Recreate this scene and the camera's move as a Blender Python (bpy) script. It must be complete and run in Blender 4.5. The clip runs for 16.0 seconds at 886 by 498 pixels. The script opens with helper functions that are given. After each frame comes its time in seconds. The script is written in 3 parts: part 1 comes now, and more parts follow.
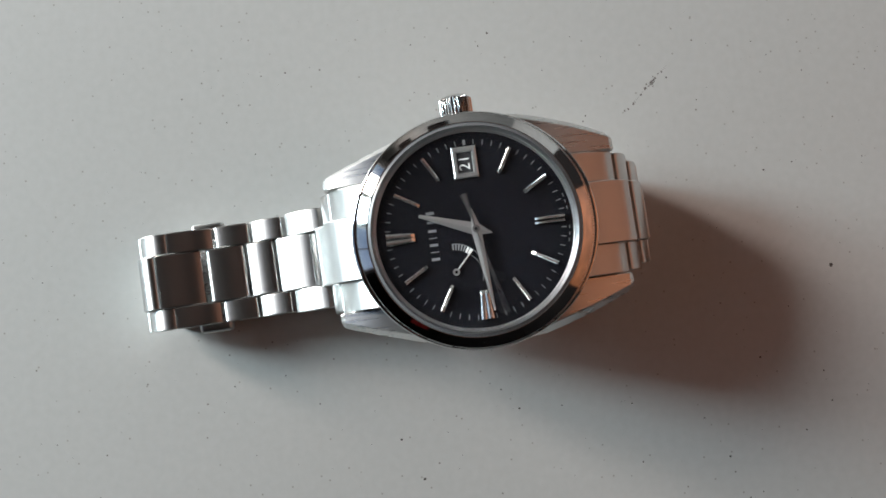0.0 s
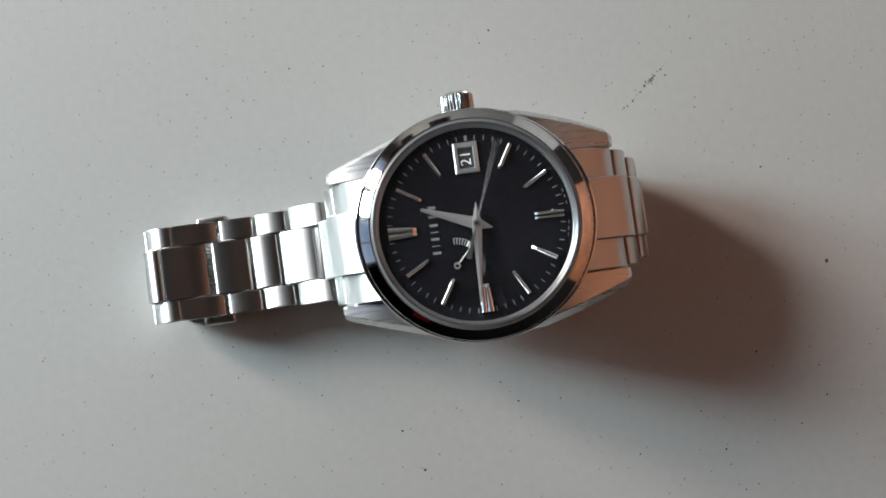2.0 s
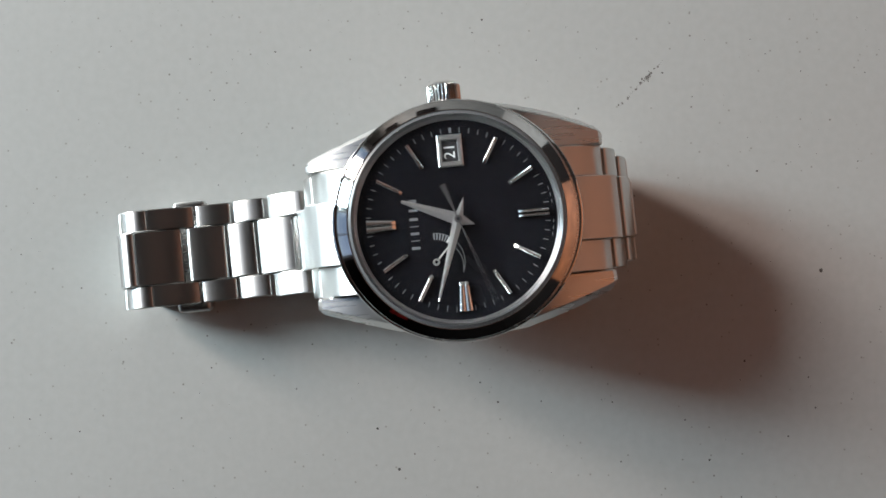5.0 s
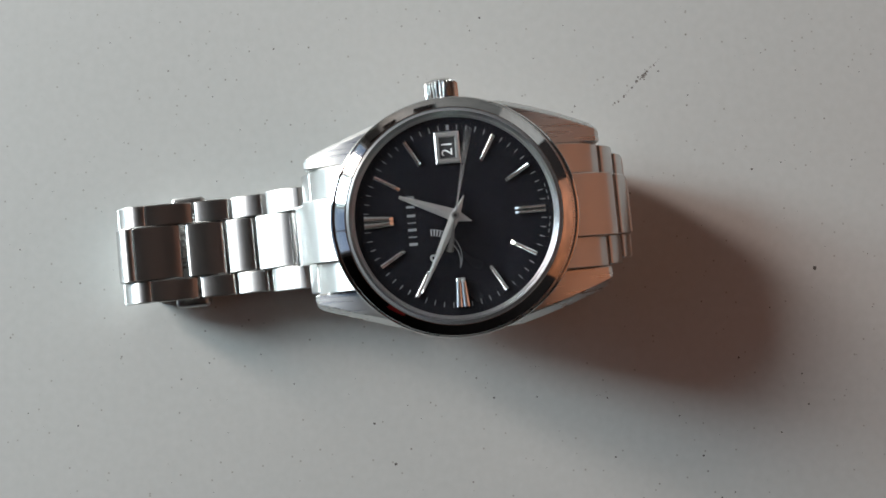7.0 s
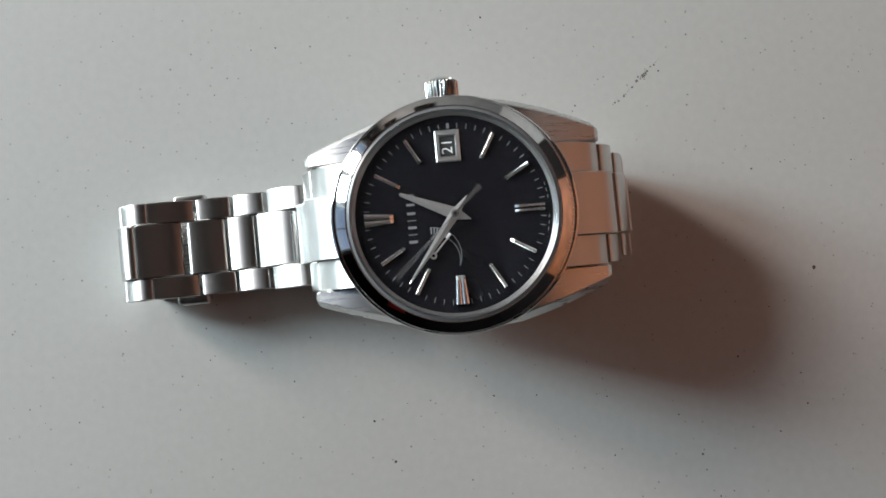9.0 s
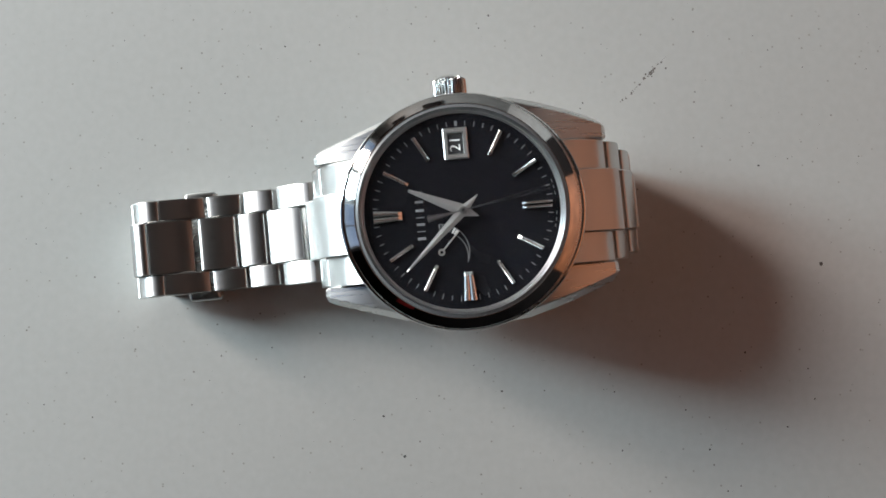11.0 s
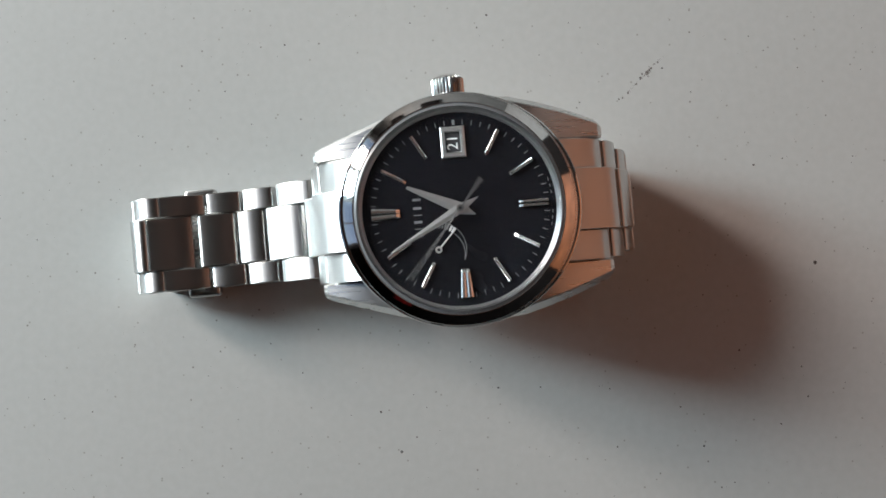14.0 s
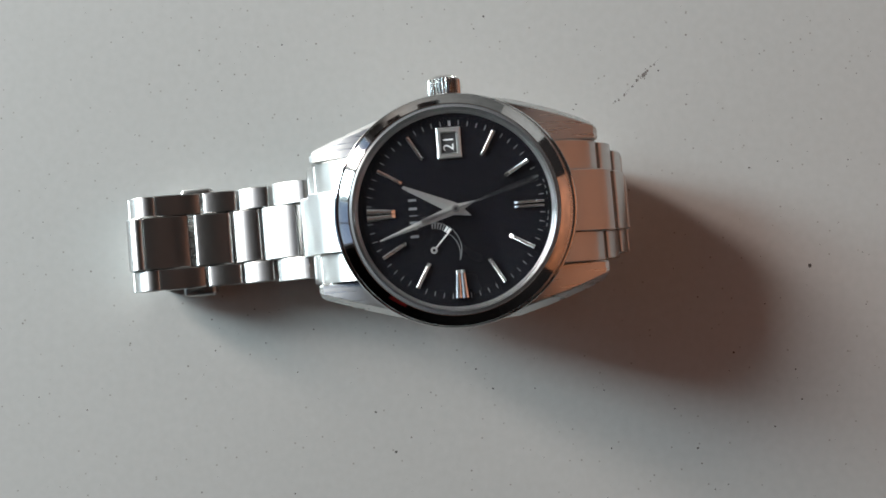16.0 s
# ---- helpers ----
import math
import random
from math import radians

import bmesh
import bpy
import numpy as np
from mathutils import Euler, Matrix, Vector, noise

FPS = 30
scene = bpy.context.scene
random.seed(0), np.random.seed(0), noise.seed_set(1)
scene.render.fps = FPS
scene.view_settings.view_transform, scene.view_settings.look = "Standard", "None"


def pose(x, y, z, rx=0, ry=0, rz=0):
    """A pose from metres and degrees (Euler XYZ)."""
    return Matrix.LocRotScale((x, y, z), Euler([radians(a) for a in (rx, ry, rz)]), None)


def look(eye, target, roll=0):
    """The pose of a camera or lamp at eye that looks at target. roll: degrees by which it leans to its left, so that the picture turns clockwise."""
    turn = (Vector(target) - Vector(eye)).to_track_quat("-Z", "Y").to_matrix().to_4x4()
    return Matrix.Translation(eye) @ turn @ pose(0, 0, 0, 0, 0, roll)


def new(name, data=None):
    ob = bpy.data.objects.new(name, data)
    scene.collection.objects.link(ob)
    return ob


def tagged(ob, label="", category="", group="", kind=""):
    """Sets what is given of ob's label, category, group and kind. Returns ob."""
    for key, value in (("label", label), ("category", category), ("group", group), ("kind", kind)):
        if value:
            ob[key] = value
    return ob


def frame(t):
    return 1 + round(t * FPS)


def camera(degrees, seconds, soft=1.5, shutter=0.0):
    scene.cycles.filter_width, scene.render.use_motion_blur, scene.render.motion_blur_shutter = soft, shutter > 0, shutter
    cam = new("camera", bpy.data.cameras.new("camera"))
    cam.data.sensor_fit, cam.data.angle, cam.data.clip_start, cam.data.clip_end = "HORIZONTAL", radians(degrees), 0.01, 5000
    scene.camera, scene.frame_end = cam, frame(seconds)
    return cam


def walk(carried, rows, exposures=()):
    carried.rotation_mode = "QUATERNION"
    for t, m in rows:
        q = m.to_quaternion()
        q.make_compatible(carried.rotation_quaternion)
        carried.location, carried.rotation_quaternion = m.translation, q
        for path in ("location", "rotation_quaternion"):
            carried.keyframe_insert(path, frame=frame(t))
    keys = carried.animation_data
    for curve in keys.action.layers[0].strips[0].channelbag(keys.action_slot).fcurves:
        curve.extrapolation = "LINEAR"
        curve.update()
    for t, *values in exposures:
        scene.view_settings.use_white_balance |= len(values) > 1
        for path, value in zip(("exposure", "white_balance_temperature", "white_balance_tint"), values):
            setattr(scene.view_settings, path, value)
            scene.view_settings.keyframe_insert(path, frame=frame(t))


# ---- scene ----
cam = camera(49.834, 16.0, soft=1.65, shutter=0.5)
PATH = [
    (0, -0.00015, -0.00696, 0.18456, 3.309, -0.353, -2.174),
    (0.5, 0.00004, -0.00678, 0.18408, 3.198, -0.407, -2.053),
    (1, -0.00022, -0.00735, 0.18506, 3.211, -0.526, -2.113),
    (1.5, -0.00056, -0.00717, 0.18618, 3.105, -0.554, -2.109),
    (2, -0.00033, -0.00750, 0.18708, 3.090, -0.352, -1.894),
    (2.5, -0.00022, -0.00715, 0.18689, 3.069, -0.276, -1.202),
    (3, 0.00086, -0.00681, 0.18609, 3.064, 0.057, -0.311),
    (3.5, 0.00290, -0.00617, 0.18363, 2.613, 0.267, 0.101),
    (4, 0.00393, -0.00632, 0.18141, 2.623, 0.161, 0.244),
    (6.5, 0.00323, -0.00653, 0.18303, 2.251, -0.560, 0.341),
    (7, 0.00349, -0.00679, 0.18311, 2.379, -0.462, 0.457),
    (7.5, 0.00350, -0.00704, 0.18361, 2.474, -0.519, 0.534),
    (8, 0.00341, -0.00748, 0.18381, 2.602, -0.526, 0.499),
    (8.5, 0.00342, -0.00741, 0.18452, 2.543, -0.481, 0.585),
    (9, 0.00391, -0.00752, 0.18379, 2.504, -0.320, 0.609),
    (11.5, 0.00426, -0.00760, 0.18570, 2.187, 0.337, 0.619),
    (12, 0.00422, -0.00742, 0.18602, 2.082, 0.333, 0.697),
    (12.5, 0.00431, -0.00766, 0.18613, 2.236, 0.349, 0.819),
    (13, 0.00446, -0.00745, 0.18625, 2.210, 0.300, 0.856),
    (13.5, 0.00468, -0.00775, 0.18655, 2.238, 0.322, 0.919),
    (14, 0.00461, -0.00771, 0.18688, 2.175, 0.245, 0.837),
    (14.5, 0.00473, -0.00789, 0.18761, 2.162, 0.266, 0.884),
    (15, 0.00462, -0.00786, 0.18761, 2.158, 0.199, 1.021),
    (15.5, 0.00481, -0.00752, 0.18776, 2.102, 0.119, 1.199),
    (16, 0.00504, -0.00778, 0.18713, 2.237, 0.101, 1.204),
]
walk(cam, [(t, pose(x, y, z, rx, ry, rz)) for t, x, y, z, rx, ry, rz in PATH])

DIAL = 29.8            # height of the dial over the table, mm
WATCH = pose(0.0066, 0.00496, 0, 0, 0, 6.2)


# ---- world and light ----
def daylight():
    world = bpy.data.worlds.new("sky")
    scene.world = world
    world.use_nodes = True
    nodes, links = world.node_tree.nodes, world.node_tree.links
    sky = nodes.new("ShaderNodeTexSky")
    sky.sky_type, sky.sun_disc = "NISHITA", False
    sky.sun_elevation, sky.sun_rotation = radians(38), radians(200)
    sky.air_density, sky.dust_density, sky.ozone_density = 1.0, 2.0, 0.3
    nodes["Background"].inputs["Strength"].default_value = 0.13
    links.new(sky.outputs["Color"], nodes["Background"].inputs["Color"])


def window_light(name, place, target, w, h, power, color):
    lamp = bpy.data.lights.new(name, "AREA")
    lamp.shape, lamp.size, lamp.size_y, lamp.energy, lamp.color = "RECTANGLE", w, h, power, color
    lamp.spread = radians(115)
    ob = new(name, lamp)
    ob.matrix_world = look(place, target)
    return ob


WEST = (-2.02, 0.635, 0.90)      # centre of the first opening in the west wall
SIDE = (-2.02, 1.22, 0.90)      # centre of the second opening in the same wall
daylight()
window_light("window_light_cool", WEST, (0, WEST[1], WEST[2]), 0.46, 1.16, 50, (0.75, 0.95, 1.02))
window_light("window_light_warm", SIDE, (0, SIDE[1], SIDE[2]), 0.44, 1.20, 61, (1.0, 0.89, 0.82))
scene.view_settings.exposure = 0.0


# ---- materials ----
def material(name, color, rough=0.5, metal=0.0, **more):
    m = bpy.data.materials.new(name)
    m.use_nodes = True
    b = m.node_tree.nodes["Principled BSDF"]
    b.inputs["Base Color"].default_value = (*color, 1)
    b.inputs["Roughness"].default_value = rough
    b.inputs["Metallic"].default_value = metal
    for key, value in more.items():
        b.inputs[key.replace("_", " ")].default_value = value
    return m


def add_noise(m, scale, stretch=(1, 1, 1), low=None, high=None, rough=None, bump=0.0, detail=4.0, distance=0.00005):
    """Adds grain: colours from low to high, roughness between two values, and fine relief."""
    nodes, links = m.node_tree.nodes, m.node_tree.links
    b = nodes["Principled BSDF"]
    co = nodes.new("ShaderNodeTexCoord")
    mp = nodes.new("ShaderNodeMapping")
    mp.inputs["Scale"].default_value = stretch
    no = nodes.new("ShaderNodeTexNoise")
    no.inputs["Scale"].default_value = scale
    no.inputs["Detail"].default_value = detail
    links.new(co.outputs["Object"], mp.inputs["Vector"])
    links.new(mp.outputs["Vector"], no.inputs["Vector"])
    if low is not None:
        ramp = nodes.new("ShaderNodeValToRGB")
        ramp.color_ramp.elements[0].position, ramp.color_ramp.elements[1].position = 0.3, 0.7
        ramp.color_ramp.elements[0].color, ramp.color_ramp.elements[1].color = (*low, 1), (*high, 1)
        links.new(no.outputs["Fac"], ramp.inputs["Fac"])
        links.new(ramp.outputs["Color"], b.inputs["Base Color"])
    if rough is not None:
        rr = nodes.new("ShaderNodeMapRange")
        rr.inputs["From Min"].default_value, rr.inputs["From Max"].default_value = 0.3, 0.7
        rr.inputs["To Min"].default_value, rr.inputs["To Max"].default_value = rough
        links.new(no.outputs["Fac"], rr.inputs["Value"])
        links.new(rr.outputs["Result"], b.inputs["Roughness"])
    if bump:
        bp = nodes.new("ShaderNodeBump")
        bp.inputs["Strength"].default_value, bp.inputs["Distance"].default_value = bump, distance
        links.new(no.outputs["Fac"], bp.inputs["Height"])
        links.new(bp.outputs["Normal"], b.inputs["Normal"])
    return m


def laminate():
    """Pale laminate: cloudy tone, pin-head flecks in two sizes, a faint orange-peel relief."""
    m = material("table_laminate", (0.6, 0.6, 0.58), 0.42)
    nodes, links = m.node_tree.nodes, m.node_tree.links
    b = nodes["Principled BSDF"]
    co = nodes.new("ShaderNodeTexCoord")
    cloud = nodes.new("ShaderNodeTexNoise")
    cloud.inputs["Scale"].default_value, cloud.inputs["Detail"].default_value = 22, 6
    links.new(co.outputs["Object"], cloud.inputs["Vector"])
    tone = nodes.new("ShaderNodeValToRGB")
    tone.color_ramp.elements[0].position, tone.color_ramp.elements[1].position = 0.25, 0.75
    tone.color_ramp.elements[0].color, tone.color_ramp.elements[1].color = (0.565, 0.565, 0.547, 1), (0.622, 0.619, 0.604, 1)
    fine = nodes.new("ShaderNodeTexNoise")
    fine.inputs["Scale"].default_value, fine.inputs["Detail"].default_value = 620, 5
    links.new(co.outputs["Object"], fine.inputs["Vector"])
    blend = nodes.new("ShaderNodeMix")
    blend.inputs["Factor"].default_value = 0.72
    links.new(cloud.outputs["Fac"], blend.inputs["A"])
    links.new(fine.outputs["Fac"], blend.inputs["B"])
    links.new(blend.outputs["Result"], tone.inputs["Fac"])
    color = tone.outputs["Color"]
    for scale, size, share, dark in ((250, 0.06, 0.62, (0.22, 0.20, 0.18)), (520, 0.12, 0.55, (0.36, 0.34, 0.31))):
        cell = nodes.new("ShaderNodeTexVoronoi")
        cell.inputs["Scale"].default_value = scale
        links.new(co.outputs["Object"], cell.inputs["Vector"])
        near = nodes.new("ShaderNodeMapRange")
        near.inputs["From Min"].default_value, near.inputs["From Max"].default_value = size * 0.5, size
        near.inputs["To Min"].default_value, near.inputs["To Max"].default_value = 1, 0
        links.new(cell.outputs["Distance"], near.inputs["Value"])
        part_of = nodes.new("ShaderNodeSeparateColor")
        links.new(cell.outputs["Color"], part_of.inputs["Color"])
        some = nodes.new("ShaderNodeMath")
        some.operation = "GREATER_THAN"
        some.inputs[1].default_value = share
        links.new(part_of.outputs["Red"], some.inputs[0])
        both = nodes.new("ShaderNodeMath")
        both.operation = "MULTIPLY"
        links.new(near.outputs["Result"], both.inputs[0])
        links.new(some.outputs["Value"], both.inputs[1])
        mix = nodes.new("ShaderNodeMix")
        mix.data_type = "RGBA"
        links.new(both.outputs["Value"], mix.inputs["Factor"])
        links.new(color, mix.inputs["A"])
        mix.inputs["B"].default_value = (*dark, 1)
        color = mix.outputs["Result"]
    links.new(color, b.inputs["Base Color"])
    peel = nodes.new("ShaderNodeTexNoise")
    peel.inputs["Scale"].default_value = 900
    links.new(co.outputs["Object"], peel.inputs["Vector"])
    bp = nodes.new("ShaderNodeBump")
    bp.inputs["Strength"].default_value, bp.inputs["Distance"].default_value = 0.12, 0.00006
    links.new(peel.outputs["Fac"], bp.inputs["Height"])
    links.new(bp.outputs["Normal"], b.inputs["Normal"])
    return m


STEEL = (0.62, 0.62, 0.61)


def brushed(name, color, rough, aniso, grain):
    """Steel brushed along the piece's x: wide gloss across the grain, tight along it."""
    m = add_noise(material(name, color, rough, 1.0, Anisotropic=aniso), 900, (0.05, 1.6, 0.3), rough=(rough - 0.03, rough + 0.04), bump=grain, distance=0.00002)
    nodes, links = m.node_tree.nodes, m.node_tree.links
    tangent = nodes.new("ShaderNodeTangent")
    tangent.direction_type, tangent.uv_map = "UV_MAP", "grain"
    links.new(tangent.outputs["Tangent"], nodes["Principled BSDF"].inputs["Tangent"])
    return m


BRUSHED = brushed("brushed_steel", STEEL, 0.36, 0.86, 0.18)
SATIN = brushed("satin_steel", (0.68, 0.68, 0.67), 0.28, 0.75, 0.04)
POLISHED = add_noise(material("polished_steel", (0.66, 0.66, 0.65), 0.06, 1.0), 700, rough=(0.04, 0.09))
HAND_STEEL = material("hand_steel", (0.60, 0.60, 0.59), 0.36, 1.0)
THIN_STEEL = material("second_hand_steel", (0.30, 0.30, 0.30), 0.3, 1.0)
CROWN_STEEL = add_noise(material("crown_steel", (0.72, 0.72, 0.71), 0.14, 1.0), 1500, rough=(0.1, 0.18))
FRAME_STEEL = material("date_frame_steel", (0.46, 0.46, 0.455), 0.40, 1.0)
INDEX_STEEL = material("index_steel", (0.78, 0.78, 0.77), 0.18, 1.0)
DIAL_BLACK = add_noise(material("black_dial_lacquer", (0.005, 0.0052, 0.0068), 0.25, Specular_IOR_Level=0.2), 40, rough=(0.22, 0.28))
DISC_BLACK = material("date_disc_black", (0.012, 0.012, 0.014), 0.5)
PRINT = material("white_print", (0.62, 0.62, 0.61), 0.5)
GREY_PRINT = material("grey_print", (0.13, 0.13, 0.135), 0.5)
WORD_PRINT = material("fine_word_print", (0.13, 0.13, 0.135), 0.5)
REHAUT = material("flange_steel", (0.62, 0.62, 0.63), 0.3, 1.0)
EDGE = material("frosted_crystal_rim", (0.13, 0.13, 0.135), 0.3)
GLASS = material("sapphire_glass", (1, 1, 1), 0.0, Transmission_Weight=1.0, IOR=1.16)
PANE = material("window_glass", (1, 1, 1), 0.0, Transmission_Weight=1.0, IOR=1.45)
LAMINATE = laminate()
FLECK = material("dark_fleck", (0.07, 0.06, 0.055), 0.7)
SMEAR = material("grey_brown_smear", (0.16, 0.14, 0.13), 0.8)
PLASTER = add_noise(material("wall_plaster", (0.14, 0.14, 0.14), 0.8), 6, low=(0.12, 0.12, 0.12), high=(0.16, 0.16, 0.16), bump=0.2, distance=0.002)
WARM_WALL = add_noise(material("orange_brown_paint", (0.22, 0.07, 0.03), 0.6, Specular_IOR_Level=0.25), 5, low=(0.12, 0.038, 0.014), high=(0.32, 0.104, 0.043), bump=0.2, distance=0.002)
# near-black for unseen walls: mirrors dark in the steel, holds down bounced light
DARK_WALL = add_noise(material("light_absorbing_dark", (0.008, 0.006, 0.006), 0.9, Specular_IOR_Level=0.05), 4, low=(0.006, 0.005, 0.005), high=(0.010, 0.008, 0.008))
CEILING = add_noise(material("ceiling_boards", (0.16, 0.085, 0.065), 0.7), 5, low=(0.13, 0.07, 0.05), high=(0.19, 0.10, 0.08))
FLOORING = add_noise(material("floor_boards", (0.05, 0.028, 0.019), 0.6), 4, low=(0.04, 0.022, 0.015), high=(0.06, 0.034, 0.023))
RED_CLOTH = add_noise(material("red_cloth_weave", (0.6, 0.02, 0.02), 0.85), 60, low=(0.54, 0.015, 0.015), high=(0.66, 0.03, 0.03), bump=0.2, distance=0.001)
FRAME_WHITE = material("window_frame_paint", (0.75, 0.75, 0.73), 0.4)


# ---- mesh helpers ----
MM = 0.001


def sharpen(bm, angle=32):
    """Smooth faces, with hard edges where they meet at more than the angle."""
    bm.normal_update()
    for f in bm.faces:
        f.smooth = True
    for e in bm.edges:
        e.smooth = len(e.link_faces) == 2 and e.calc_face_angle(0) < radians(angle)


def as_mesh(name, bm, mat, scale=MM, angle=32):
    bmesh.ops.recalc_face_normals(bm, faces=bm.faces)
    bmesh.ops.scale(bm, vec=(scale, scale, scale), verts=bm.verts)
    sharpen(bm, angle)
    me = bpy.data.meshes.new(name)
    bm.to_mesh(me)
    bm.free()
    me.materials.append(mat)
    grain = me.uv_layers.new(name="grain")
    for loop in me.loops:
        x, y, z = me.vertices[loop.vertex_index].co
        grain.data[loop.index].uv = (y, x + 0.3 * z)
    return me


def part(name, bm, mat, parent, label="", at=None, scale=MM, angle=32):
    ob = new(name, as_mesh(name, bm, mat, scale, angle))
    ob.parent = parent
    if at is not None:
        ob.matrix_basis = at
    if label:
        ob["label"] = label
    return ob


def box(bm, x0, x1, y0, y1, z0, z1):
    v = [bm.verts.new((x, y, z)) for z in (z0, z1) for x, y in ((x0, y0), (x1, y0), (x1, y1), (x0, y1))]
    for f in ((3, 2, 1, 0), (4, 5, 6, 7), (0, 1, 5, 4), (1, 2, 6, 5), (2, 3, 7, 6), (3, 0, 4, 7)):
        bm.faces.new([v[i] for i in f])
    return v


def soften(bm, width, segments=2):
    bmesh.ops.bevel(bm, geom=list(bm.edges), offset=width, segments=segments, affect="EDGES", profile=0.5, clamp_overlap=True)
    return bm


def lathe(profile, steps=128, closed=True):
    """A ring or disc turned round z from (radius, height) points."""
    bm = bmesh.new()
    rings = []
    for r, z in profile:
        if r < 1e-6:
            rings.append([bm.verts.new((0, 0, z))])
        else:
            rings.append([bm.verts.new((r * math.cos(2 * math.pi * k / steps), r * math.sin(2 * math.pi * k / steps), z)) for k in range(steps)])
    pairs = list(zip(rings, rings[1:]))
    if closed:
        pairs.append((rings[-1], rings[0]))
    for a, b in pairs:
        if len(a) == 1 and len(b) == 1:
            continue
        for k in range(steps):
            n = (k + 1) % steps
            if len(a) == 1:
                bm.faces.new((a[0], b[k], b[n]))
            elif len(b) == 1:
                bm.faces.new((a[k], b[0], a[n]))
            else:
                bm.faces.new((a[k], b[k], b[n], a[n]))
    return bm


def prism(bm, outline, z0, z1):
    """A flat piece with the given outline (x, y), from z0 to z1."""
    low = [bm.verts.new((x, y, z0)) for x, y in outline]
    top = [bm.verts.new((x, y, z1)) for x, y in outline]
    bm.faces.new(list(reversed(low)))
    bm.faces.new(top)
    n = len(outline)
    for i in range(n):
        bm.faces.new((low[i], low[(i + 1) % n], top[(i + 1) % n], top[i]))
    return bm


def clock(a, r):
    """The place on the dial at a degrees clockwise from twelve. Twelve lies at -x, three at +y."""
    return -r * math.cos(radians(a)), r * math.sin(radians(a))


def clock_turn(a):
    """A turn about z that carries +x into the direction of a."""
    x, y = clock(a, 1)
    return math.degrees(math.atan2(y, x))


# ---- the room: plain walls that close the place ----
X0, X1, Y0, Y1, Z0, Z1 = -2.0, 0.85, -1.6, 2.0, -0.75, 3.2
LOW, HIGH = 0.28, 2.90      # sill and head of the tall windows


def wall(name, boxes, mat, label):
    bm = bmesh.new()
    for b in boxes:
        box(bm, *b)
    ob = new(name, as_mesh(name, bm, mat, 1.0))
    return tagged(ob, label, "wall", kind="structure")


def window(name, centre, w, h):
    """A white frame with two panes in an opening of the west wall."""
    root = tagged(new(name), "white painted window with two clear panes", "window", kind="structure")
    root.matrix_basis = pose(*centre, 0, 0, 90)
    for x0, x1, z0, z1 in ((-w / 2, w / 2, -h / 2, -h / 2 + 0.03), (-w / 2, w / 2, h / 2 - 0.03, h / 2), (-w / 2, -w / 2 + 0.03, -h / 2 + 0.03, h / 2 - 0.03),
                           (w / 2 - 0.03, w / 2, -h / 2 + 0.03, h / 2 - 0.03), (-0.012, 0.012, -h / 2 + 0.03, h / 2 - 0.03)):
        bm = bmesh.new()
        box(bm, x0, x1, -0.02, 0.02, z0, z1)
        part("window_frame", soften(bm, 0.003, 1), FRAME_WHITE, root, scale=1.0)
    for x0, x1 in ((-w / 2 + 0.03, -0.012), (0.012, w / 2 - 0.03)):
        bm = bmesh.new()
        box(bm, x0, x1, -0.003, 0.003, -h / 2 + 0.03, h / 2 - 0.03)
        pane = part("pane", bm, PANE, root, scale=1.0)
        pane.visible_shadow = False
    return root


def holed(fixed, a0, a1, c, w, h, axis):
    """Four wall blocks round an opening of w by h at c (along the wall, height)."""
    rows = ((a0, c[0] - w / 2, Z0, Z1), (c[0] + w / 2, a1, Z0, Z1), (c[0] - w / 2, c[0] + w / 2, Z0, c[1] - h / 2), (c[0] - w / 2, c[0] + w / 2, c[1] + h / 2, Z1))
    return [(*fixed, p, q, r, s) if axis == "x" else (p, q, *fixed, r, s) for p, q, r, s in rows]


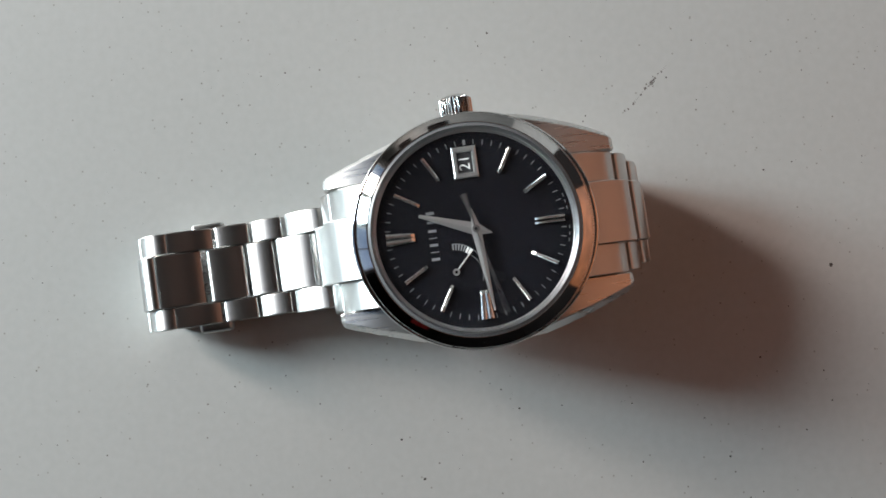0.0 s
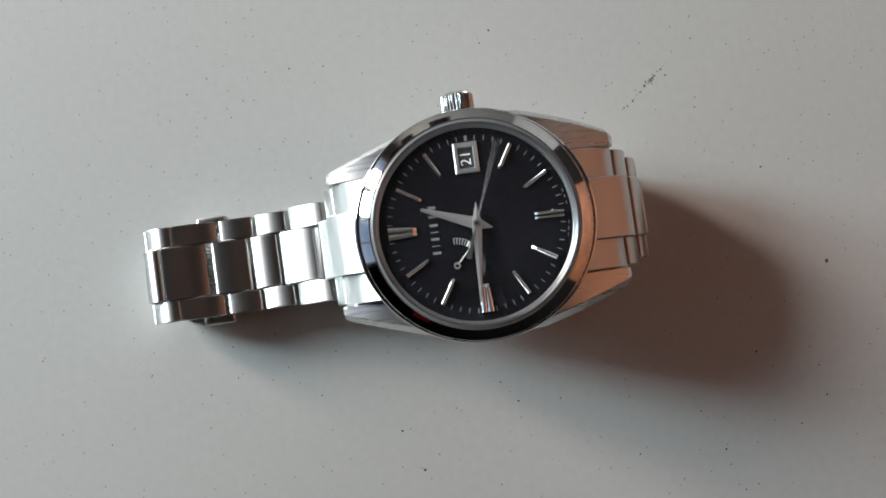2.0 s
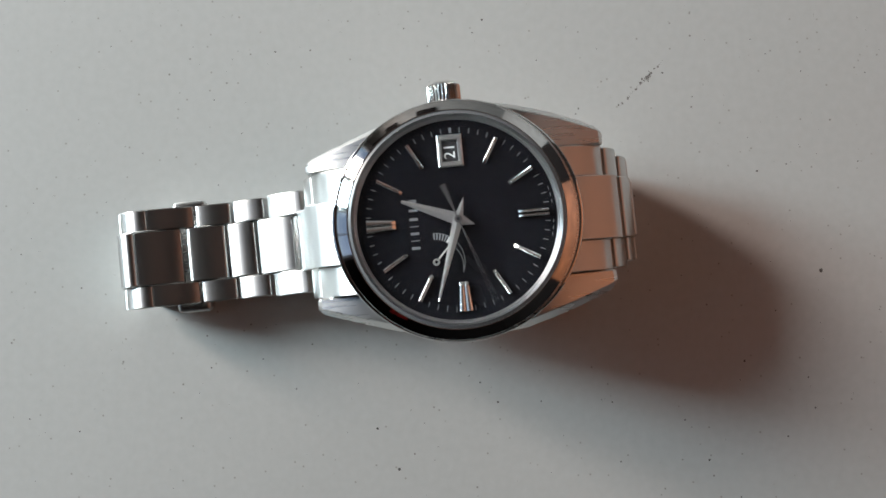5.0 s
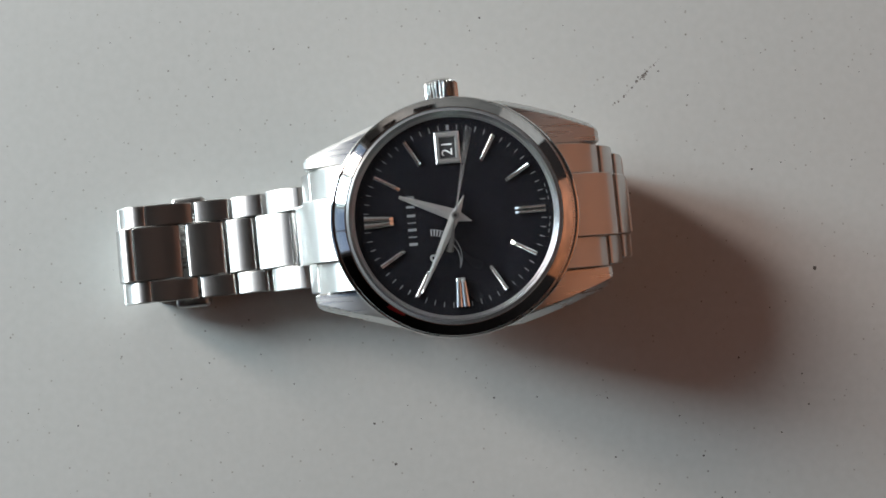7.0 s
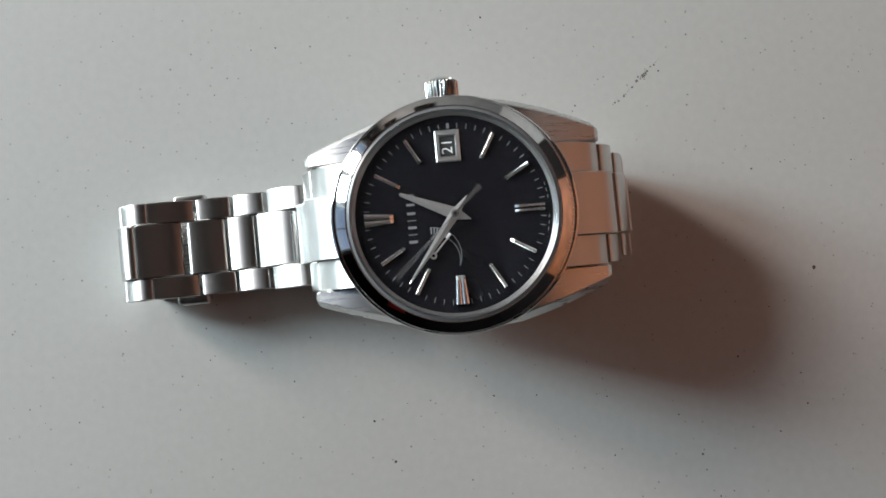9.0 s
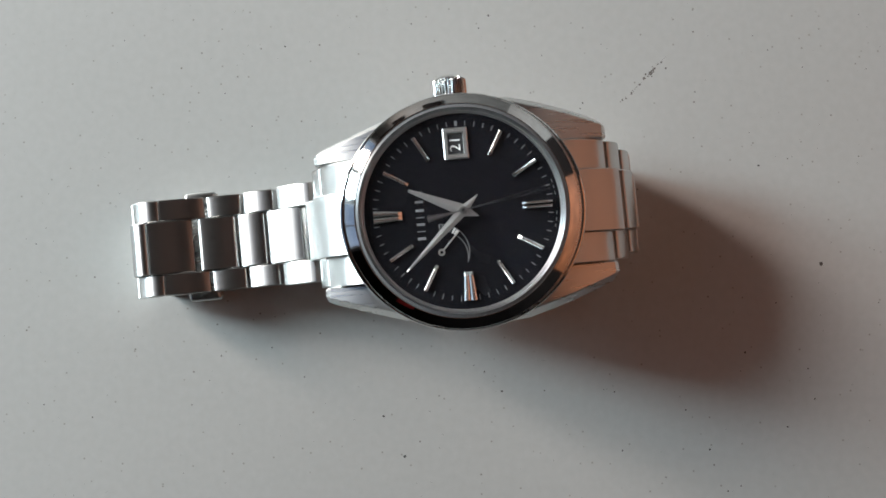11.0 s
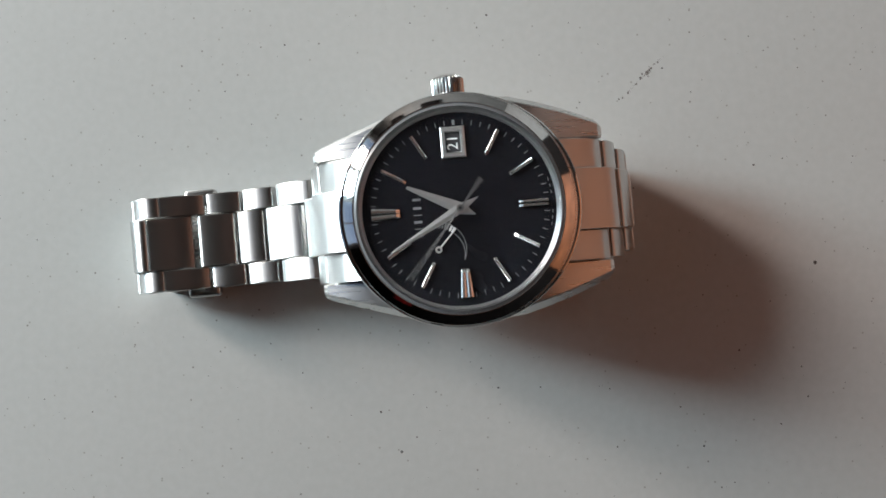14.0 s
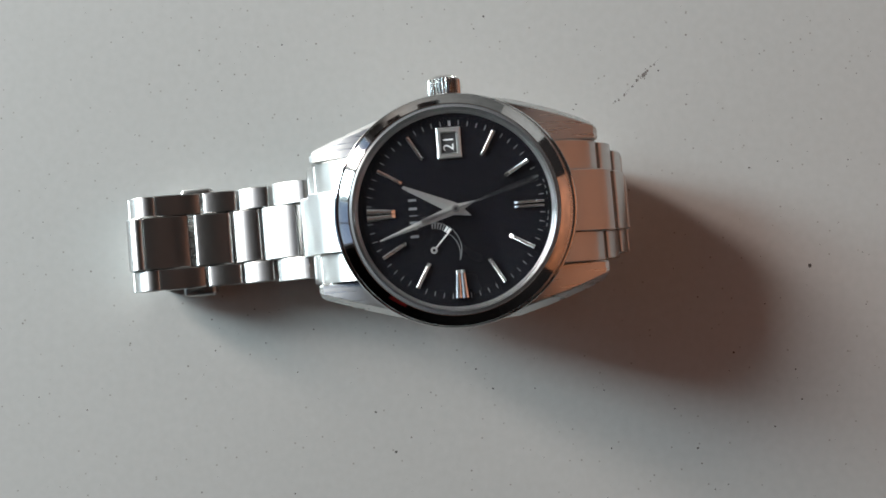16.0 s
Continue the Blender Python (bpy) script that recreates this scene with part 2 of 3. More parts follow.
def build_room():
    blocks, mid, tall = [], (LOW + HIGH) / 2, HIGH - LOW
    bays = ((0.95, Y1, 1.41, 0.88), (0.34, 0.95, 0.645, 0.55), (-0.62, 0.34, -0.13, 0.88))
    for k, (y0, y1, y, w) in enumerate(bays):
        blocks += holed((X0 - 0.12, X0), y0, y1, (y, mid), w, tall, "x")
        window("window_%d" % (k + 1), (X0 - 0.06, y, mid), w, tall)
    wall("wall_west", blocks, PLASTER, "pale grey plastered wall with three tall windows")
    wall("wall_west_dark", [(X0 - 0.12, X0, Y0, -0.62, Z0, Z1)], DARK_WALL, "unseen near-black wall beside the pale one, mirrored dark in the bezel")
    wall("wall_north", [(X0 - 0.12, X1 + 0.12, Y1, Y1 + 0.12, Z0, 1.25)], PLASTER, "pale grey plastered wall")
    # upper part blackened to keep bounced light out of the watch's shadow
    wall("wall_north_upper", [(X0 - 0.12, X1 + 0.12, Y1, Y1 + 0.12, 1.25, Z1)], DARK_WALL, "near-black upper wall, added to cut light bounced onto the table")
    wall("wall_east", [(X1, X1 + 0.12, -0.42, 0.36, Z0, 1.50)], WARM_WALL, "bright orange brown painted wall")
    # near-black round the panel: dark in the bezel, less bounce on the table
    wall("wall_east_dark", [(X1, X1 + 0.12, Y0, -0.42, Z0, Z1), (X1, X1 + 0.12, 0.36, 0.80, Z0, Z1), (X1, X1 + 0.12, 0.80, Y1, 1.25, Z1), (X1, X1 + 0.12, -0.42, 0.36, 1.50, Z1)], DARK_WALL, "near-black wall round an orange panel, mirrors dark and cuts bounced light")
    wall("wall_east_pale", [(X1, X1 + 0.12, 0.80, Y1, Z0, 1.25)], PLASTER, "pale grey plastered wall end")
    wall("wall_south", [(X0 - 0.12, X1 + 0.12, Y0 - 0.12, Y0, Z0, Z1)], DARK_WALL, "unseen near-black wall, added to mirror dark in the bezel")
    # two dark boards and a red cloth on the walls, which the bezel mirrors
    for x, z, w, h in ((-0.50, 1.00, 0.34, 0.62), (-1.26, 1.14, 0.30, 0.56)):
        bm = bmesh.new()
        box(bm, x - w / 2, x + w / 2, Y1 - 0.03, Y1 - 0.002, z - h / 2, z + h / 2)
        tagged(new("wall_board", as_mesh("wall_board", soften(bm, 0.004, 2), DARK_WALL, 1.0)), "flat dark board hung on the pale wall", "board", "boards on the wall")
    bm = bmesh.new()
    rows = [[bm.verts.new((-1.20 + 0.40 * k / 14, Y0 + d + 0.012 * math.sin(k * 1.35), z)) for k in range(15)] for d, z in ((0.034, 1.06), (0.026, 1.70), (0.014, 1.70), (0.022, 1.06))]
    for p, q in zip(rows, rows[1:] + rows[:1]):
        for k in range(14):
            bm.faces.new((p[k], p[k + 1], q[k + 1], q[k]))
    for k in (0, 14):
        bm.faces.new([r[k] for r in rows])
    tagged(new("red_cloth", as_mesh("red_cloth", bm, RED_CLOTH, 1.0)), "small folded red cloth hung on the dark wall", "cloth")
    bm = bmesh.new()
    box(bm, X0 - 0.12, X1 + 0.12, Y0 - 0.12, Y1 + 0.12, Z0 - 0.1, Z0)
    tagged(new("floor", as_mesh("floor", bm, FLOORING, 1.0)), "dark brown wooden floor", "floor", kind="structure")
    bm = bmesh.new()
    box(bm, X0 - 0.12, X1 + 0.12, Y0 - 0.12, Y1 + 0.12, Z1, Z1 + 0.1)
    tagged(new("ceiling", as_mesh("ceiling", bm, CEILING, 1.0)), "brown wooden ceiling", "ceiling", kind="structure")


# ---- the table ----
def build_table():
    root = tagged(new("table"), "pale grey speckled laminate table with scattered dark flecks", "table")
    root.location = (0, 0, -0.75)
    bm = bmesh.new()
    box(bm, -0.70, 0.17, -0.40, 0.40, 0.722, 0.75)
    top = part("tabletop", soften(bm, 0.002, 2), LAMINATE, root, "pale grey speckled laminate", scale=1.0)
    for x in (-0.65, 0.12):
        for y in (-0.35, 0.35):
            bm = bmesh.new()
            box(bm, x - 0.025, x + 0.025, y - 0.025, y + 0.025, 0, 0.7215)
            part("leg", soften(bm, 0.004, 2), FRAME_WHITE, root, scale=1.0)
    # flecks: low uneven grains lying on the top
    grains = []
    for k in range(5):
        bm = bmesh.new()
        bmesh.ops.create_icosphere(bm, subdivisions=1, radius=1)
        for v in bm.verts:
            v.co *= 0.75 + 0.5 * random.random()
            v.co.z *= 0.16
        grains.append(as_mesh("fleck", bm, FLECK, MM, 60))
    spots = [(-28.2, 39.3, 6), (-39.8, 29.9, 5), (-34.4, 23.5, 5), (-38.7, 13.5, 4), (-56.7, 20.8, 4), (-3.5, 44.0, 5), (-3.1, 34.5, 4), (-76.1, 0.0, 5),
             (11.6, 45.8, 7), (9.7, 43.3, 6), (22.1, 38.0, 4), (29.7, 27.6, 6), (30.2, 28.7, 6), (46.4, 35.7, 7), (52.1, 31.1, 5), (63.4, 42.3, 5),
             (66.3, 39.5, 5), (73.1, 36.2, 5), (64.5, 16.8, 7), (70.1, 18.2, 5)]
    spots += [(83.9, 18.8, 5), (40.9, 11.9, 6), (85.5, 36.0, 4), (-39.5, -21.3, 6), (-41.7, -26.1, 4), (-23.3, -25.2, 6), (-29.7, -19.6, 5), (-64.2, -33.4, 6),
              (-73.7, -31.1, 5), (-7.9, -32.6, 8), (-3.7, -40.2, 11), (-23.2, -48.7, 6), (76.5, -2.2, 15), (67.8, -9.9, 6), (61.8, -19.5, 7), (73.9, -22.5, 6)]
    spots += [(75.2, -28.3, 7), (70.0, -33.7, 6), (50.4, -30.7, 6), (36.6, -27.4, 6), (23.1, -27.3, 5), (14.9, -27.5, 7), (11.5, -23.8, 6), (55.0, -38.2, 8),
              (38.2, -38.6, 6), (58.5, -46.1, 6), (61.0, -45.1, 5), (87.6, -9.6, 5)]
    rnd = random.Random(4)
    for _ in range(230):
        spots.append((rnd.uniform(-90, 95), rnd.uniform(-55, 52), rnd.choice((1.6, 2.0, 2.4, 3.2))))
    for x, y, size in spots:
        ob = new("fleck", grains[rnd.randrange(5)])
        ob.parent = root
        s = size * 0.028
        ob.matrix_basis = Matrix.Translation((x * MM, y * MM, 0.75)) @ pose(0, 0, 0, 0, 0, rnd.uniform(0, 360)) @ Matrix.Diagonal((s * rnd.uniform(0.8, 1.3), s, s, 1))
    # one broken smear of dried dirt: a thin line with clots along it
    bm = bmesh.new()
    clots = ((0.10, 0.16, 4), (0.26, 0.10, 4), (0.42, 0.08, 3), (0.54, 0.26, 8), (0.64, 0.22, 12), (0.70, 0.24, 14), (0.84, 0.10, 4))
    grains_at = [(t + rnd.gauss(0, 0.018), spread, rnd.uniform(0.08, 0.22)) for t, spread, n in clots for _ in range(n)]
    grains_at += [(rnd.uniform(0.2, 1.0), 0.07, rnd.uniform(0.03, 0.06)) for _ in range(60)]
    for t, spread, r in grains_at:
        x, y = 37.6 + 9.0 * t + rnd.gauss(0, spread), 28.6 + 9.6 * t + rnd.gauss(0, spread)
        prism(bm, [(x + r * rnd.uniform(0.6, 1.2) * math.cos(a * math.pi / 4), y + r * rnd.uniform(0.6, 1.2) * math.sin(a * math.pi / 4)) for a in range(8)], 0, rnd.uniform(0.012, 0.03))
    part("smear", bm, SMEAR, root, "dried brown dirt smear", at=Matrix.Translation((0, 0, 0.75)))
    return root


# ---- the wristwatch; its space: mm over the table, twelve towards -x, crown towards +y ----
def bar_index(r0, r1, w0, w1, h=0.6):
    """An applied baton: a roofed bar along +x with a sloped inner end."""
    bm = bmesh.new()
    rows = []
    for x, w, z, point in ((r0, w0 * 1.3, h * 0.38, 0.3), (r0 + 0.62, w0, h, 0.0), (r1 - 0.12, w1, h, 0.0), (r1, w1, 0.15, 0.0)):
        rows.append([bm.verts.new(p) for p in ((x + point, -w / 2, 0), (x + point, -w / 2, z * 0.72), (x, -w / (3 if point else 5), z), (x, w / (3 if point else 5), z), (x + point, w / 2, z * 0.72), (x + point, w / 2, 0))])
    for a, b in zip(rows, rows[1:]):
        for i in range(6):
            bm.faces.new((a[i], a[(i + 1) % 6], b[(i + 1) % 6], b[i]))
    bm.faces.new(rows[0])
    bm.faces.new(list(reversed(rows[-1])))
    return bm


def hand(outline, ridge):
    """A flat hand with a shallow centre ridge, from its half outline (x, half width)."""
    bm = bmesh.new()
    left = [bm.verts.new((x, w, 0.06)) for x, w in outline]
    right = [bm.verts.new((x, -w, 0.06)) for x, w in outline]
    mid = [bm.verts.new((x, 0, 0.06 + ridge)) for x, w in outline]
    low_l = [bm.verts.new((x, w, 0)) for x, w in outline]
    low_r = [bm.verts.new((x, -w, 0)) for x, w in outline]
    for i in range(len(outline) - 1):
        bm.faces.new((left[i], mid[i], mid[i + 1], left[i + 1]))
        bm.faces.new((mid[i], right[i], right[i + 1], mid[i + 1]))
        bm.faces.new((low_l[i], left[i], left[i + 1], low_l[i + 1]))
        bm.faces.new((right[i], low_r[i], low_r[i + 1], right[i + 1]))
        bm.faces.new((low_r[i], low_l[i], low_l[i + 1], low_r[i + 1]))
    for i in (0, -1):
        bm.faces.new((low_l[i], left[i], mid[i], right[i], low_r[i]))
    return bm


def add_disc(bm, r, z0, z1, steps=24, cx=0.0, cy=0.0):
    prism(bm, [(cx + r * math.cos(2 * math.pi * k / steps), cy + r * math.sin(2 * math.pi * k / steps)) for k in range(steps)], z0, z1)


def ring_flat(bm, r0, r1, a0, a1, z0, z1, cx=0.0, cy=0.0, steps=24):
    """A flat arc band between two radii and two angles; the radii may be pairs, from start to end."""
    at = lambda r, f: r[0] + (r[1] - r[0]) * f if isinstance(r, tuple) else r
    pts = []
    for k in range(steps + 1):
        f = k / steps
        a = radians(a0 + (a1 - a0) * f)
        pts.append([(cx + at(r, f) * math.cos(a), cy + at(r, f) * math.sin(a)) for r in (r0, r1)])
    for p, q in zip(pts, pts[1:]):
        prism(bm, [p[0], p[1], q[1], q[0]], z0, z1)


def link_piece(length, width, thick=2.6, bulge=0.36):
    """A bracelet piece: crowned top, rounded ends, softened flanks; its top lies at z = 0, its length along x."""
    n = 10
    h = length / 2
    top = []
    for k in range(n + 1):
        x = -h + length * k / n
        z = bulge * (1 - (x / h) ** 2) - bulge * 0.5
        top.append((x, z))
    low = bulge * 0.5
    ends = ((0.0, -0.42 - low), (0.05, -0.16 - low), (0.16, -0.03 - low * 0.88))
    fine = [(-h + d, z) for d, z in ends] + [p for p in top if abs(p[0]) < h - 0.3] + [(h - d, z) for d, z in reversed(ends)]
    profile = fine + [(h, -thick + 0.5), (h - 0.5, -thick), (-h + 0.5, -thick), (-h, -thick + 0.5)]
    bm = bmesh.new()
    w, c = width / 2, 0.16
    rows = []
    for y, inset in ((-w, c), (-w + c, 0), (-w + c + 0.12, 0), (w - c - 0.12, 0), (w - c, 0), (w, c)):
        row = []
        for x, z in profile:
            f = 1 - inset / h
            row.append(bm.verts.new((x * f, y, z - inset * 0.8 if z > -thick / 2 else z + inset)))
        rows.append(row)
    m = len(profile)
    for a, b in zip(rows, rows[1:]):
        for i in range(m):
            bm.faces.new((a[i], a[(i + 1) % m], b[(i + 1) % m], b[i]))
    bm.faces.new(rows[0])
    bm.faces.new(list(reversed(rows[-1])))
    return bm


def along(p, q, y=0.0):
    """The pose of a piece whose top runs from p to q (x, height), going round the loop."""
    (x0, z0), (x1, z1) = p, q
    d = Vector((x1 - x0, 0, z1 - z0)).normalized()
    up = Vector((d.z, 0, -d.x))
    side = up.cross(d)
    m = Matrix((d, side, up)).transposed().to_4x4()
    m.translation = Vector(((x0 + x1) / 2, y, (z0 + z1) / 2)) * MM
    return m


def case_mesh():
    """The round middle of the case."""
    bm = lathe([(17.4, -0.4), (19.0, -0.35), (19.5, -0.7), (19.6, -2.0), (19.7, -4.0), (19.4, -8.0), (18.8, -10.6), (17.4, -10.9)], 160)
    return bm


def lug_mesh(sx, sy, shift, wider):
    """A faceted lug that curves down from the case."""
    bm = bmesh.new()
    # stations along the lug: x, inner y, ridge y, foot y, ridge z, foot z, bottom z
    stations = [(4.0, 10.4, 17.6, 18.9, -0.9, -4.4, -10.4), (9.0, 10.4, 17.0, 18.4, -1.5, -5.1, -10.8), (13.5, 10.4, 15.8, 17.2, -2.4, -6.1, -11.2),
                (17.5, 10.4, 14.7, 16.0, -3.4, -7.1, -11.8), (21.5, 10.4, 13.4, 14.7, -4.6, -8.4, -12.4), (24.2, 10.4, 12.5, 13.7, -5.5, -9.4, -12.8), (24.9, 10.6, 12.1, 13.2, -6.3, -9.6, -12.6)]
    rows = []
    lean = 0.10 if sy > 0 else -0.05
    for x, yi, yr, yf, zr, zf, zb in stations:
        zi = min(zr + lean * (yr - yi), -0.75)
        pts = ((yi, zi - 0.3), (yi + 0.25, zi), (yr - 0.1, zr), (yr + 0.12, zr - 0.16), (yf, zf), (yf - 0.5, zb), (yi, zb))
        rows.append([bm.verts.new((sx * x + shift, sy * (y + wider * (x / 25) * (y - 10.4) / 3 if y > 10.7 else y), z)) for y, z in pts])
    for a, b in zip(rows, rows[1:]):
        for i in range(7):
            bm.faces.new((a[i], a[(i + 1) % 7], b[(i + 1) % 7], b[i]))
    bm.faces.new(rows[0])
    bm.faces.new(list(reversed(rows[-1])))
    return bm


def end_link_piece(y0, y1, x1, rise):
    """One strip of the solid end link, curving down from the case to x1."""
    bm = bmesh.new()
    prof = []
    for k in range(13):
        f = k / 12
        x = 16.0 + (x1 - 16.0) * f
        z = -1.5 + rise - 1.5 * f - 3.9 * f * f
        if k >= 11:
            z -= 0.12 * (k - 10) ** 2
        prof.append((x, z))
    prof += [(x1 - 0.15, -8.0), (16.0, -7.0)]
    rows = []
    for y, inset in ((y0, 0.12), (y0 + 0.12, 0), (y0 + 0.22, 0), (y1 - 0.22, 0), (y1 - 0.12, 0), (y1, 0.12)):
        rows.append([bm.verts.new((x, y, z - (inset if i < 13 else 0))) for i, (x, z) in enumerate(prof)])
    m = len(prof)
    for a, b in zip(rows, rows[1:]):
        for i in range(m):
            bm.faces.new((a[i], a[(i + 1) % m], b[(i + 1) % m], b[i]))
    bm.faces.new(rows[0])
    bm.faces.new(list(reversed(rows[-1])))
    return bm


def crown_mesh():
    """A crown along +y with deep rounded flutes, its axis at the origin."""
    bm = bmesh.new()
    n, fine = 30, 6
    rows = []
    for y, r, flute in ((-0.7, 1.5, 0), (-0.6, 1.5, 0), (-0.58, 2.3, 0.3), (-0.45, 2.62, 0.9), (-0.25, 2.78, 1), (2.2, 2.78, 1), (2.45, 2.62, 0.8), (2.58, 2.34, 0.15), (2.62, 2.2, 0), (2.9, 1.9, 0), (3.0, 1.2, 0)):
        row = []
        for k in range(n * fine):
            a = 2 * math.pi * k / (n * fine)
            d = (0.0, 0.03, 0.10, 0.46, 0.46, 0.10)[k % fine] * flute
            row.append(bm.verts.new(((r - d) * math.cos(a), y, (r - d) * math.sin(a))))
        rows.append(row)
    for a, b in zip(rows, rows[1:]):
        for i in range(n * fine):
            j = (i + 1) % (n * fine)
            bm.faces.new((a[i], a[j], b[j], b[i]))
    bm.faces.new(rows[0])
    bm.faces.new(list(reversed(rows[-1])))
    return bm


def letters(text, size, mat_name):
    """The outlines of a text as a thin solid mesh, centred, in mm."""
    cu = bpy.data.curves.new(mat_name, "FONT")
    cu.body, cu.size, cu.align_x, cu.align_y, cu.extrude = text, size, "CENTER", "CENTER", 0.02
    ob = bpy.data.objects.new(mat_name, cu)
    scene.collection.objects.link(ob)
    bpy.context.view_layer.update()
    me = bpy.data.meshes.new_from_object(ob.evaluated_get(bpy.context.evaluated_depsgraph_get()))
    bm = bmesh.new()
    bm.from_mesh(me)
    bpy.data.objects.remove(ob)
    bpy.data.meshes.remove(me)
    return bm


def build_watch():
    root = tagged(new("wristwatch"), "steel wristwatch, black dial, closed link bracelet, lying on table", "watch")
    root.matrix_basis = WATCH
    up = lambda x=0.0, y=0.0, z=0.0, turn=0.0: pose(x * MM, y * MM, (DIAL + z) * MM, 0, 0, turn)
    slack = -0.62        # the dial sits a little turned in its case

    case = part("case", case_mesh(), SATIN, root, "brushed steel case", up(), angle=24)
    for sx in (-1, 1):
        for sy in (-1, 1):
            part("lug", lug_mesh(sx, sy, 0.6, {(-1, 1): -0.4, (-1, -1): -0.5, (1, 1): 0.5, (1, -1): 0.15}[sx, sy]), SATIN, case, "brushed and bevelled steel lug", angle=20)
    part("case_back", lathe([(0, -10.8), (17.6, -10.8), (17.6, -12.2), (16.4, -13.6), (0, -13.9)], 96, closed=False), POLISHED, case)
    part("bezel", lathe([(17.36, 0.3), (17.36, 1.42), (17.42, 1.52), (17.5, 1.53), (17.58, 1.49), (19.05, 0.74), (19.18, 0.62), (19.24, 0.4), (19.24, -0.9), (17.4, -0.9)], 192), POLISHED, root, "mirror polished steel bezel", up(-0.2), angle=20)
    rim = lathe([(19.1, -0.72), (19.45, -0.70), (19.72, -0.86), (19.82, -1.2), (19.78, -2.2), (19.1, -2.2)], 192)
    bmesh.ops.scale(rim, vec=(1.025, 0.992, 1), verts=rim.verts)
    part("case_rim", rim, POLISHED, case, "rounded polished shoulder of the case", angle=50)
    crystal = part("crystal", lathe([(0, 1.40), (17.26, 1.40), (17.26, 1.42), (16.8, 1.66), (12, 1.78), (0, 1.82)], 128, closed=False), GLASS, root, "clear sapphire crystal", up(-0.2))
    crystal.visible_shadow = False
    part("crystal_edge", lathe([(16.84, 1.655), (17.3, 1.44), (17.35, 1.40), (17.35, 1.36), (17.28, 1.36), (17.28, 1.42)], 192), EDGE, crystal, "frosted bevelled rim of the crystal", angle=25).visible_shadow = False
    part("flange", lathe([(16.0, 0.015), (16.1, 0.03), (16.25, 0.30), (16.42, 0.34), (16.95, 1.30), (17.33, 1.34), (17.33, -0.2), (16.0, -0.2)], 192), REHAUT, root, "satin steel inner ring", up(-0.15), angle=20)
    dial = part("dial", lathe([(0, 0), (16.6, 0), (16.6, -0.4), (0, -0.4)], 128, closed=False), DIAL_BLACK, root, "gloss black dial", up(0, 0, 0, slack))

    # applied markers; twelve and nine widen outwards, six is a split bar
    for hour in range(1, 13):
        a = hour * 30
        if hour == 3:
            continue
        turn = pose(0, 0, 0.00001, 0, 0, clock_turn(a))
        if hour in (12, 9):
            for side in (-1, 1):
                bm = bar_index(10.0, 14.75, 0.66, 0.98, 0.62)
                bmesh.ops.translate(bm, verts=bm.verts, vec=(0, side * 0.45, 0))
                for v in bm.verts:
                    v.co.y += side * 0.045 * (v.co.x - 12)
                part("hour_marker", bm, INDEX_STEEL, dial, at=turn, angle=15)
        elif hour == 6:
            for side in (-1, 1):
                bm = bar_index(9.7, 14.65, 0.46, 0.46, 0.6)
                bmesh.ops.translate(bm, verts=bm.verts, vec=(0, side * 0.36, 0))
                part("hour_marker", bm, INDEX_STEEL, dial, at=turn, angle=15)
        else:
            part("hour_marker", bar_index(9.9, 14.5, 0.58, 0.6), INDEX_STEEL, dial, at=turn, angle=15)
    for minute in range(60):
        if minute % 5 == 0 and minute != 15:
            continue
        bm = bmesh.new()
        wide = 0.22 if minute == 15 else 0.055
        box(bm, 13.9, 14.75, -wide, wide, 0, 0.02)
        part("minute_mark", bm, GREY_PRINT, dial, at=pose(0, 0, 0, 0, 0, clock_turn(minute * 6)))
    # date window: bevelled frame over a recessed dark disc
    bm = bmesh.new()
    outer, inner = (-2.32, 1.72, 8.5, 13.65), (-1.52, 0.92, 9.42, 12.72)
    loops = []
    for (x0, x1, y0, y1), z in ((outer, 0), (outer, 0.3), ((-2.12, 1.52, 8.7, 13.45), 0.42), ((-1.66, 1.06, 9.24, 12.9), 0.42), (inner, 0.1), (inner, 0.015)):
        loops.append([bm.verts.new(p) for p in ((x0, y0, z), (x1, y0, z), (x1, y1, z), (x0, y1, z))])
    for a, b in zip(loops, loops[1:]):
        for i in range(4):
            bm.faces.new((a[i], a[(i + 1) % 4], b[(i + 1) % 4], b[i]))
    frame_part = part("date_frame", bm, FRAME_STEEL, dial, "bevelled steel date frame", angle=15)
    bm = bmesh.new()
    box(bm, -1.53, 0.93, 9.41, 12.73, 0.0, 0.012)
    part("date_disc", bm, DISC_BLACK, frame_part, "black date disc")
    bm = letters("21", 2.75, "date_numeral")
    bmesh.ops.scale(bm, vec=(0.92, 0.92, 1), verts=bm.verts)
    part("date_numeral", bm, PRINT, frame_part, "white numeral 21", pose(-0.32 * MM, 11.0 * MM, 0.04 * MM, 0, 0, 90))
    # maker's word, as plain bars
    y = -4.5
    for w in (1.0, 0.3, 0.95, 0.3, 0.95, 0.85, 1.1):
        bm = bmesh.new()
        box(bm, -7.75, -6.4, y + w * 0.28, y + w * 0.72, 0, 0.03)
        part("lettering_bar", bm, WORD_PRINT, dial)
        y += w + 0.52
    for a in (166, 170, 174, 186, 190, 194):
        bm = bmesh.new()
        box(bm, 15.2, 15.3, -0.26, 0.26, 0, 0.02)
        part("small_print_bar", bm, WORD_PRINT, dial, at=pose(0, 0, 0, 0, 0, clock_turn(a)))
    # power reserve: ticked sector, tapering arc, small hand
    cx, cy = -4.06, -6.5
    for k in range(7):
        bm = bmesh.new()
        a = 92 - k * 6.6
        ring_flat(bm, 3.55, 4.6, a, a - (3.4 if k < 5 else 5.0), 0, 0.02, cx, cy, 3)
